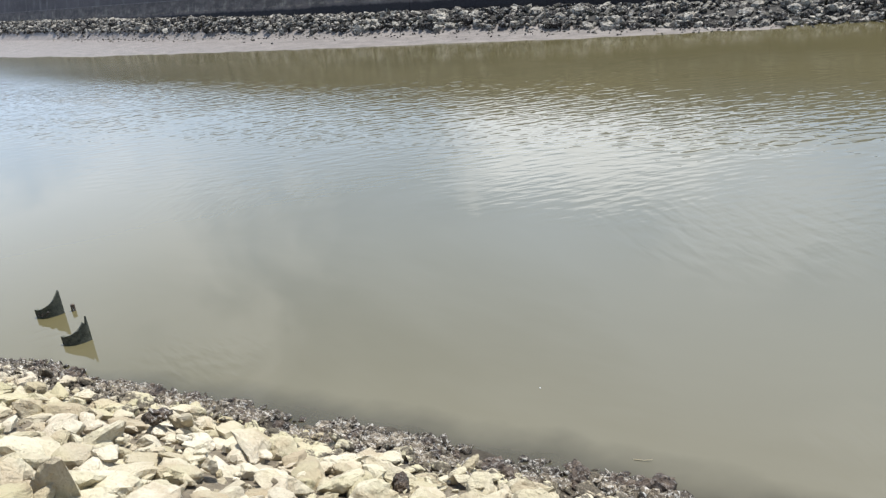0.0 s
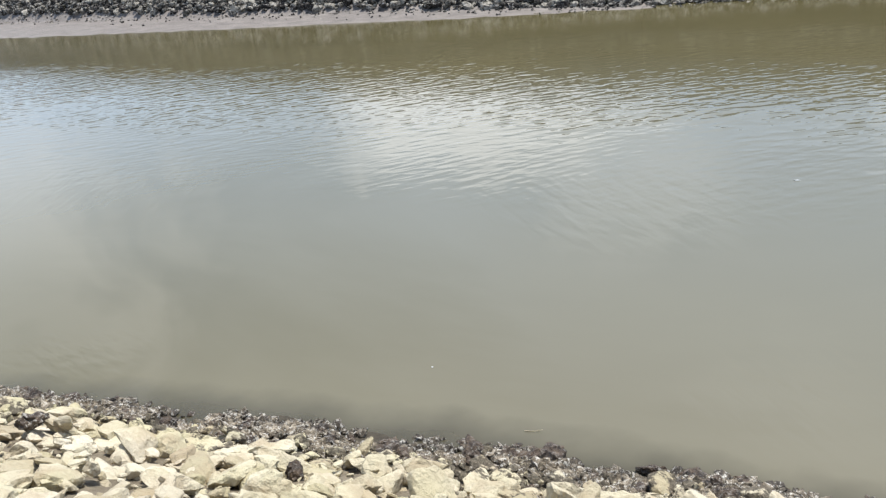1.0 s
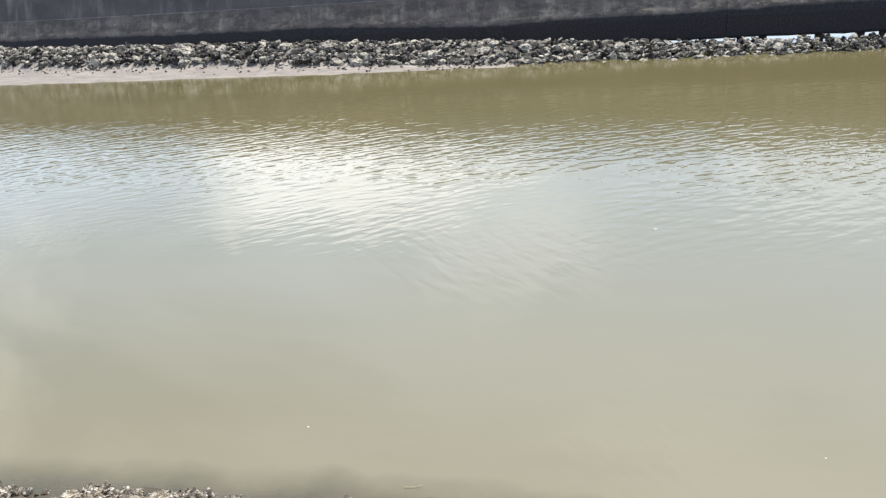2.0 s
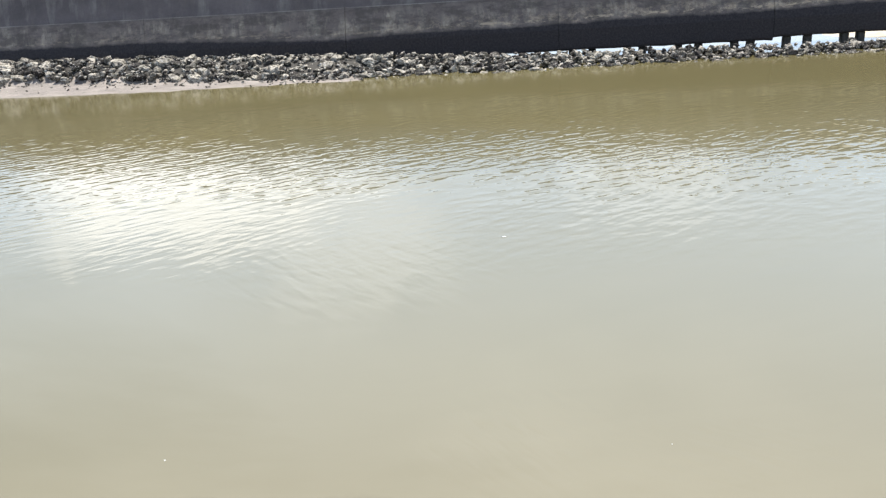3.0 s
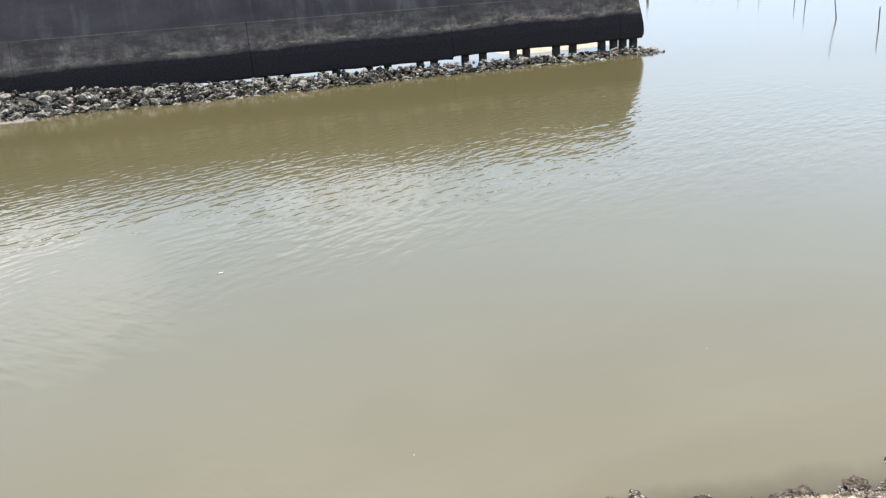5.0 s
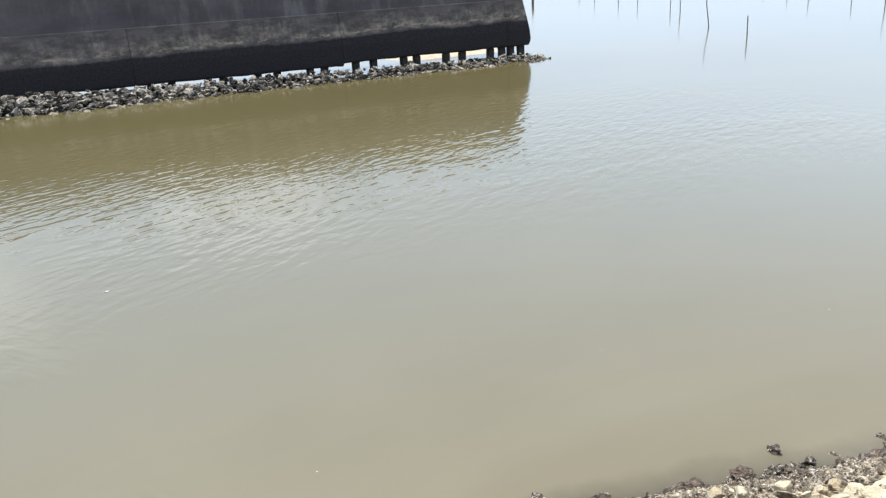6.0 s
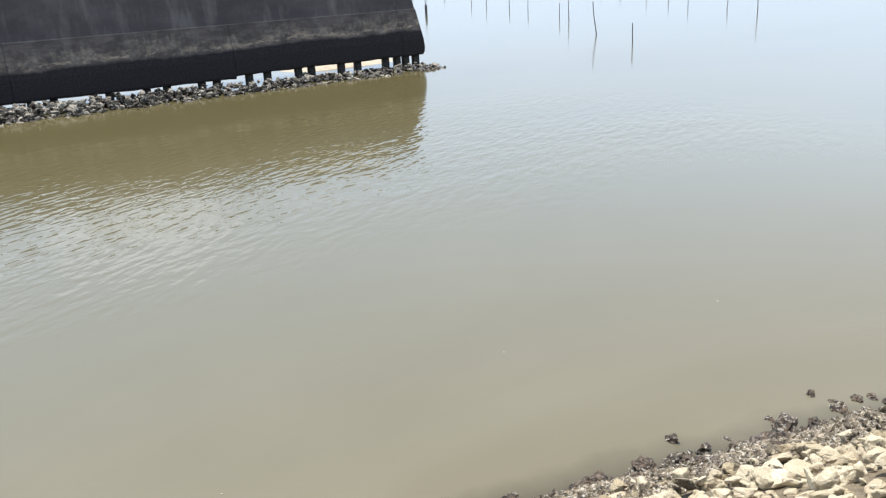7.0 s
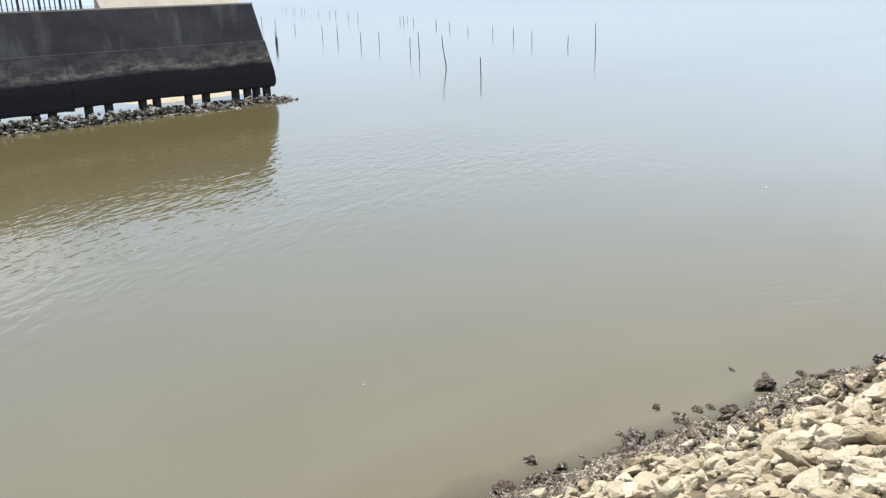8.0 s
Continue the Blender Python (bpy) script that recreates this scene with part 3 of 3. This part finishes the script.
random.seed(11)
for x, y, h, lean in [(28.4, 31.0, 0.95, 0.02), (30.9, 36.4, 1.75, -0.25), (37.2, 46.9, 1.5, -0.06), (38.0, 49.0, 1.05, 0.0), (42.0, 58.4, 1.05, 0.0), (42.3, 61.5, 1.0, -0.05),
                      (45.8, 70.5, 1.2, -0.06), (47.7, 76.3, 1.15, -0.04), (54.3, 93.2, 0.9, 0.0), (36.3, 65.4, 0.85, 0.02), (51.8, 93.3, 1.55, -0.1), (61.4, 114.8, 1.6, -0.04),
                      (53.0, 53.5, 0.9, 0.0), (49.0, 47.4, 0.95, 0.0), (47.1, 41.9, 0.8, 0.0), (46.1, 38.4, 1.7, -0.09), (55.7, 59.0, 0.85, 0.0), (58.7, 65.9, 0.6, 0.0), (63.5, 74.4, 0.8, 0.0)]:
    stake(x, y, h, lean, 0.034 if y < 60 else 0.04)
for k in range(6):
    stake(64.9 + 3.1 * k + random.uniform(-0.8, 0.8), 79.7 + 5.2 * k + random.uniform(-2, 2), random.uniform(0.6, 1.1), 0, 0.04)
for k in range(11):
    u = k / 10
    stake(80 + 60 * u + random.uniform(-1, 1), 116 + 132 * u + random.uniform(-2, 2), random.uniform(0.95, 1.4), random.uniform(-0.08, 0.02), 0.045)
# a stouter broken post by the wall's corner
bm = bmesh.new()
tube(bm, (0, 0, -0.8), (0.02, 0, 0.85), 0.11, 0.1, 8)
tube(bm, (0.02, 0, 0.8), (-0.1, 0, 1.35), 0.03, 0.02, 6)
post = part("mooring_post", bm, stake_mat)
post.location = (36.3, 65.6, 0)
tagged(post, "stout dark broken wooden post standing in the water", "post")

# ---- rocks ----
rng = random.Random(5)
coarse = [mesh_of("rock", rock_shape(rng, 2, 0.85, 10, 0.12), far_stone) for _ in range(12)]
coarse_arrays = [as_arrays(me) for me in coarse]
far_rocks = tagged(empty("rock_bank", (0, 31, 0)), "grey riprap rocks heaped along the foot of the sea wall", "rocks", kind="structure")
far_heap = Heap()
count = 0
for pas in range(2):
    x = -84.0
    while x < 18.15:
        size = float(np.interp(x, [-60, -20, 0, 18], [0.34, 0.31, 0.27, 0.2]))
        top, toe = far_top(x), far_toe(x)
        rows = 10 if x > -24 else 8
        y0 = rock_start(x)
        y1 = float(np.interp(x, [-6, 0], [32.25, 31.7]))
        for j in range(rows):
            u = (j + rng.uniform(-0.4, 0.4)) / (rows - 1)
            px, py = x + rng.uniform(-0.25, 0.25), y0 + (y1 - y0) * u
            pz = toe + (top - toe) * min(1.0, max(0.0, u) * 1.35) - 0.1 + rng.uniform(-0.06, 0.08)
            pz += (far_height(px, py + bend(px)) + 0.07 + rng.uniform(-0.05, 0.07) - pz) * float(np.interp(px, [-14, -4], [1.0, 0.0]))
            if pas and rng.random() < 0.4:
                continue
            sc = size * rng.choice((0.6, 0.8, 1.0, 1.1, 1.3, 1.6)) * (1.0 if not pas else 0.6)
            pz += 0.08 * pas
            if px > 17.2:
                pz -= (px - 17.2) * 0.22
            m = Matrix.LocRotScale((px, py + bend(px) - 31, pz), Euler((rng.uniform(-0.5, 0.5), rng.uniform(-0.5, 0.5), rng.uniform(0, 6.3))), (sc, sc * rng.uniform(0.8, 1.1), sc * rng.uniform(0.75, 1.1)))
            k = rng.randrange(12)
            if px > 4 and not pas and count < 300:
                ob = new("rock", coarse[k])
                ob.parent = far_rocks
                ob.matrix_basis = m
                count += 1
            else:
                far_heap.add(coarse_arrays[k], m)
        x += size * 1.05
# stray stones on the mud before the rocks
for _ in range(900):
    px = rng.uniform(-60, -2)
    back_of = rock_start(px) + bend(px)
    py = back_of - abs(rng.gauss(0, 0.55))
    sc = rng.uniform(0.04, 0.13)
    far_heap.add(coarse_arrays[rng.randrange(12)], Matrix.LocRotScale((px, py - 31, far_height(px, py) + 0.2 * sc), Euler((rng.uniform(-1, 1), rng.uniform(-1, 1), rng.uniform(0, 6.3))), (sc, sc, sc * 0.7)))
far_heap.done("rock_rest", far_stone_rest, far_rocks)

# near revetment of pale stones
rng = random.Random(9)
fine_shapes = [mesh_of("stone", rock_shape(rng, 3, 0.8, 15, 0.05), pale_stone) for _ in range(20)]
fine_arrays = [as_arrays(mesh_of("stone_far", rock_shape(rng, 3, 0.8, 15, 0.05), pale_stone)) for _ in range(20)]
revetment = tagged(empty("revetment", (0, 4, 0)), "sloping bank of loose pale limestone blocks", "stone bank", kind="structure")
coarse_small = [as_arrays(mesh_of("chip", rock_shape(rng, 1, 0.7, 9, 0.05), pale_stone)) for _ in range(8)]
near_heap, count = Heap(), 0


def weedy(x):
    """How far up the slope from the waterline the weed and oysters reach at x."""
    return float(np.interp(x, [-9, -3, 2, 4, 9], [0.5, 0.64, 0.68, 0.6, 0.46])) + 0.24 * noise.noise((x * 1.3, 0, 0))


def on_bank(x, d):
    y = shore(x) - d
    return y, near_height(x, y)


x = -17.0
while x < 13.5:
    d = weedy(x)
    while d < 3.6:
        px, pd = x + rng.uniform(-0.1, 0.1), d + rng.uniform(-0.09, 0.09)
        py, pz = on_bank(px, pd)
        sc = rng.choice((0.09, 0.12, 0.15, 0.18, 0.22, 0.27)) * rng.uniform(0.85, 1.15) * (0.68 if px > 2 else 1.0) * (0.72 if pd < weedy(px) + 0.3 else 1.0)
        m = Matrix.LocRotScale((px, py - 4, pz + 0.02 + rng.uniform(-0.07, 0.08)), (Euler((-0.42, 0, 0)).to_matrix() @ Euler((rng.gauss(0, 0.3), rng.gauss(0, 0.3), rng.uniform(0, 6.3))).to_matrix()).to_euler(), (sc * rng.uniform(0.85, 1.3), sc * rng.uniform(0.8, 1.15), sc * rng.uniform(0.7, 1.1)))
        k = rng.randrange(20)
        if count < 300 and pd > 0.55 and pd < 3.0 and (-5.8 < px < -2.4 or 4.0 < px < 6.6):
            ob = new("stone", fine_shapes[k])
            ob.parent = revetment
            ob.matrix_basis = m
            count += 1
        else:
            near_heap.add(fine_arrays[k], m)
        d += 0.148 if x < 2 else 0.108
    x += 0.158 if x < 2 else 0.118
for _ in range(5200):
    px = rng.uniform(-12, 11)
    pd = rng.uniform(0.16, 1.0) if rng.random() < 0.5 else rng.uniform(0.5, 3.0)
    py, pz = on_bank(px, pd)
    sc = rng.uniform(0.03, 0.07)
    near_heap.add(coarse_small[rng.randrange(8)], Matrix.LocRotScale((px, py - 4, pz + rng.uniform(0.0, 0.05)), Euler((rng.uniform(-1, 1), rng.uniform(-1, 1), rng.uniform(0, 6.3))), (sc, sc, sc * 0.8)))
near_heap.done("stone_rest", pale_stone_rest, revetment)

# oyster- and weed-crusted rubble along the waterline
rng = random.Random(21)
clump_shapes = [mesh_of("weed_stone", rock_shape(rng, 3, 0.95, 14, 0.24), crust) for _ in range(10)]
clump_arrays = [as_arrays(me) for me in clump_shapes]
small_shapes = []
for _ in range(10):
    me = mesh_of("rubble", rock_shape(rng, 1, 0.7, 7, 0.2), crust_rest)
    small_shapes.append(as_arrays(me))
rubble, count = Heap(), 0
for _ in range(15000):
    px = rng.uniform(-15, 13)
    pd = weedy(px) * rng.gauss(0.45, 0.38)
    if pd < -0.14 or pd > 1.15 or noise.noise((px * 2.1, pd * 2.6, 12.0)) < -0.22:
        continue
    py, pz = on_bank(px, pd)
    sc = rng.uniform(0.022, 0.075) * rng.choice((0.8, 1.0, 1.5))
    m = Matrix.LocRotScale((px, py - 4, pz + 0.02), Euler((rng.uniform(-1, 1), rng.uniform(-1, 1), rng.uniform(0, 6.3))), (sc, sc, sc))
    rubble.add(small_shapes[rng.randrange(10)], m)
for _ in range(6500):
    px = rng.uniform(2.4, 10.5)
    pd = rng.uniform(0.1, 0.95)
    py, pz = on_bank(px, pd)
    sc = rng.uniform(0.025, 0.085)
    rubble.add(small_shapes[rng.randrange(10)], Matrix.LocRotScale((px, py - 4, pz + 0.03), Euler((rng.uniform(-1, 1), rng.uniform(-1, 1), rng.uniform(0, 6.3))), (sc, sc, sc)))
rubble.done("rubble", crust_rest, revetment, "dark oyster shells and weed on small rubble")
for _ in range(290):
    px = rng.uniform(-11, 10.5)
    pd = rng.uniform(-0.1, 1.2) * weedy(px)
    py, pz = on_bank(px, pd)
    sc = rng.uniform(0.05, 0.13) * rng.choice((1.0, 1.0, 1.5))
    ob = new("weed_stone", clump_shapes[rng.randrange(10)])
    ob.parent = revetment
    ob.matrix_basis = Matrix.LocRotScale((px, py - 4, pz + 0.02), Euler((rng.uniform(-0.6, 0.6), rng.uniform(-0.6, 0.6), rng.uniform(0, 6.3))), (sc, sc, sc * 0.85))

for _ in range(46):
    px = rng.uniform(-5.5, 9.5)
    pd = -rng.uniform(0.0, 0.16 if px < 3.6 else 0.4)
    py = shore(px) - pd
    sc = rng.uniform(0.05, 0.14)
    ob = new("weed_stone", clump_shapes[rng.randrange(10)])
    ob.parent = revetment
    ob.matrix_basis = Matrix.LocRotScale((px, py - 4, -0.05 + 0.25 * sc), Euler((rng.uniform(-0.6, 0.6), rng.uniform(-0.6, 0.6), rng.uniform(0, 6.3))), (sc, sc, sc * 0.85))

# single stones that stand out of the shallows
for k, (x, y, up, sc) in enumerate([(2.67, 4.95, 0.03, 0.15), (3.09, 4.7, 0.04, 0.17), (3.76, 4.48, 0.06, 0.36), (4.27, 4.43, 0.07, 0.2), (4.81, 4.68, 0.0, 0.17), (4.68, 4.36, 0.03, 0.17), (4.95, 4.4, 0.03, 0.12),
                      (5.16, 4.28, 0.02, 0.14), (5.36, 4.09, 0.05, 0.24), (5.69, 4.19, 0.04, 0.24), (5.78, 4.42, 0.0, 0.1), (5.95, 4.0, 0.05, 0.2), (6.45, 4.49, 0.01, 0.13), (6.42, 4.1, 0.0, 0.1),
                      (7.66, 3.97, 0.05, 0.26), (7.75, 4.43, -0.01, 0.11), (8.1, 3.77, 0.02, 0.16), (8.36, 3.6, 0.05, 0.2), (9.1, 3.36, 0.05, 0.2), (6.9, 3.92, 0.03, 0.18), (-0.28, 4.94, 0.04, 0.2),
                      (-0.66, 4.93, 0.06, 0.22), (-0.97, 5.03, 0.03, 0.18), (-1.7, 4.96, 0.05, 0.24), (-2.27, 4.81, 0.09, 0.26), (-3.38, 4.5, 0.2, 0.22), (-4.2, 4.42, 0.18, 0.16), (-6.05, 4.36, 0.2, 0.22),
                      (-6.4, 4.24, 0.22, 0.19), (-6.92, 4.47, 0.06, 0.14), (-2.95, 4.69, 0.11, 0.15), (-7.9, 4.3, 0.12, 0.22), (-8.6, 4.35, 0.1, 0.16)]):
    ob = new("shore_rock", clump_shapes[k % 10])
    ob.matrix_basis = Matrix.LocRotScale((x, y, up), Euler((0.2, 0.1, x * 3)), (sc, sc * 0.9, sc * 0.75))
    tagged(ob, "dark weed-covered rock standing in shallow water" if up < 0.1 else "dark weed-covered rock lying at the water's edge", "rock", "weedy rocks at the waterline")

# dark blocks added for the shade of a hollow, and two of the largest blocks
for x, y, z, sc, shape in [(-4.88, 3.18, 0.98, 0.2, clump_shapes[3]), (-2.9, 3.44, 0.82, 0.16, clump_shapes[6]), (-3.98, 3.26, 0.9, 0.29, fine_shapes[4]), (-3.83, 2.5, 1.27, 0.24, fine_shapes[11])]:
    ob = new("block", shape)
    ob.matrix_basis = Matrix.LocRotScale((x, y, z), Euler((-0.4, 0.1, x * 5)), (sc, sc, sc * 0.8))
    tagged(ob, "dark weedy block added for the shade of a hollow in the stone bank" if shape in clump_shapes else "large pale limestone block lying on the stone bank", "rock", "blocks on the bank")

# ---- rubber scraps and floating bits ----
def scrap(x, y, turn, size, notch):
    """A curved torn sheet of a drum or tyre standing out of the water, low at one end and pointed at the other."""
    bm = bmesh.new()
    n = 14
    ring = []
    for side in (0.0, 0.035):
        low, high = [], []
        for i in range(n + 1):
            u = i / n
            a = -0.9 + 1.8 * u
            r = 0.24 * size + side
            px, py = r * math.sin(a), -r * math.cos(a) + 0.16 * size
            h = size * (0.13 + 0.03 * u + 0.24 * u**2.6) + 0.012 * noise.noise((u * 9, side * 9, x))
            if notch and 0.9 < u < 0.97:
                h -= 0.06
            low.append(bm.verts.new((px, py, -0.3)))
            high.append(bm.verts.new((px, py, h)))
        ring.append((low, high))
    (l0, h0), (l1, h1) = ring
    for i in range(n):
        bm.faces.new((l0[i], l0[i + 1], h0[i + 1], h0[i]))
        bm.faces.new((l1[i + 1], l1[i], h1[i], h1[i + 1]))
        bm.faces.new((h0[i], h0[i + 1], h1[i + 1], h1[i]))
    bm.faces.new((l0[0], h0[0], h1[0], l1[0]))
    bm.faces.new((l0[n], l1[n], h1[n], h0[n]))
    bmesh.ops.recalc_face_normals(bm, faces=bm.faces)
    ob = part("drum_fragment", bm, rubber)
    ob.matrix_basis = pose(x, y, 0, 0, 0, turn)
    return tagged(ob, "dark torn drum wall fragment with barnacles standing in the water", "debris", "broken drum pieces")


first = scrap(-10.03, 5.42, 40, 0.82, False)
second = scrap(-8.88, 5.02, 40, 0.78, True)

# barnacles on the first scrap, and a crusted stub beside it
for k in range(9):
    ob = new("barnacle", clump_shapes[k % 10])
    ob.parent = first
    a = -0.75 + 0.1 * k
    ob.matrix_basis = Matrix.LocRotScale((0.2 * math.sin(a), -0.2 * math.cos(a) + 0.1, 0.03 + 0.02 * (k % 3)), Euler((k, k * 2, k)), (0.035, 0.035, 0.035))
stub = part("stub", tube(bmesh.new(), (0, 0, -0.3), (0.01, 0, 0.09), 0.035, 0.028, 7), crust)
stub.location = (-9.83, 5.62, 0)
tagged(stub, "small shell-crusted stub standing out of the water", "debris")

# straws and foam flecks on the water
bm = bmesh.new()
tube(bm, (-0.11, 0, 0.008), (0.02, 0.02, 0.014), 0.006, 0.005, 5)
tube(bm, (0.02, 0.02, 0.012), (0.12, 0.06, 0.03), 0.005, 0.003, 5)
straw = part("straw", bm, straw_mat)
straw.matrix_basis = pose(-1.97, 5.27, 0) @ Matrix.Scale(0.62, 4)
tagged(straw, "dry pale straw floating on the water", "straw")
rng = random.Random(4)
for x, y in [(-0.3, 11.78), (15.84, 8.62), (1.2, 6.2), (4.6, 7.0), (-3.2, 6.0), (7.5, 6.6)]:
    ob = part("foam_fleck", rock_shape(rng, 1, 0.4, 5), white_bit)
    sc = 0.036 if y > 8 else 0.009
    ob.matrix_basis = Matrix.LocRotScale((x, y, 0.005), None, (sc * 1.6, sc, sc))
    tagged(ob, "small white fleck of foam floating on the water", "foam", "floating flecks")
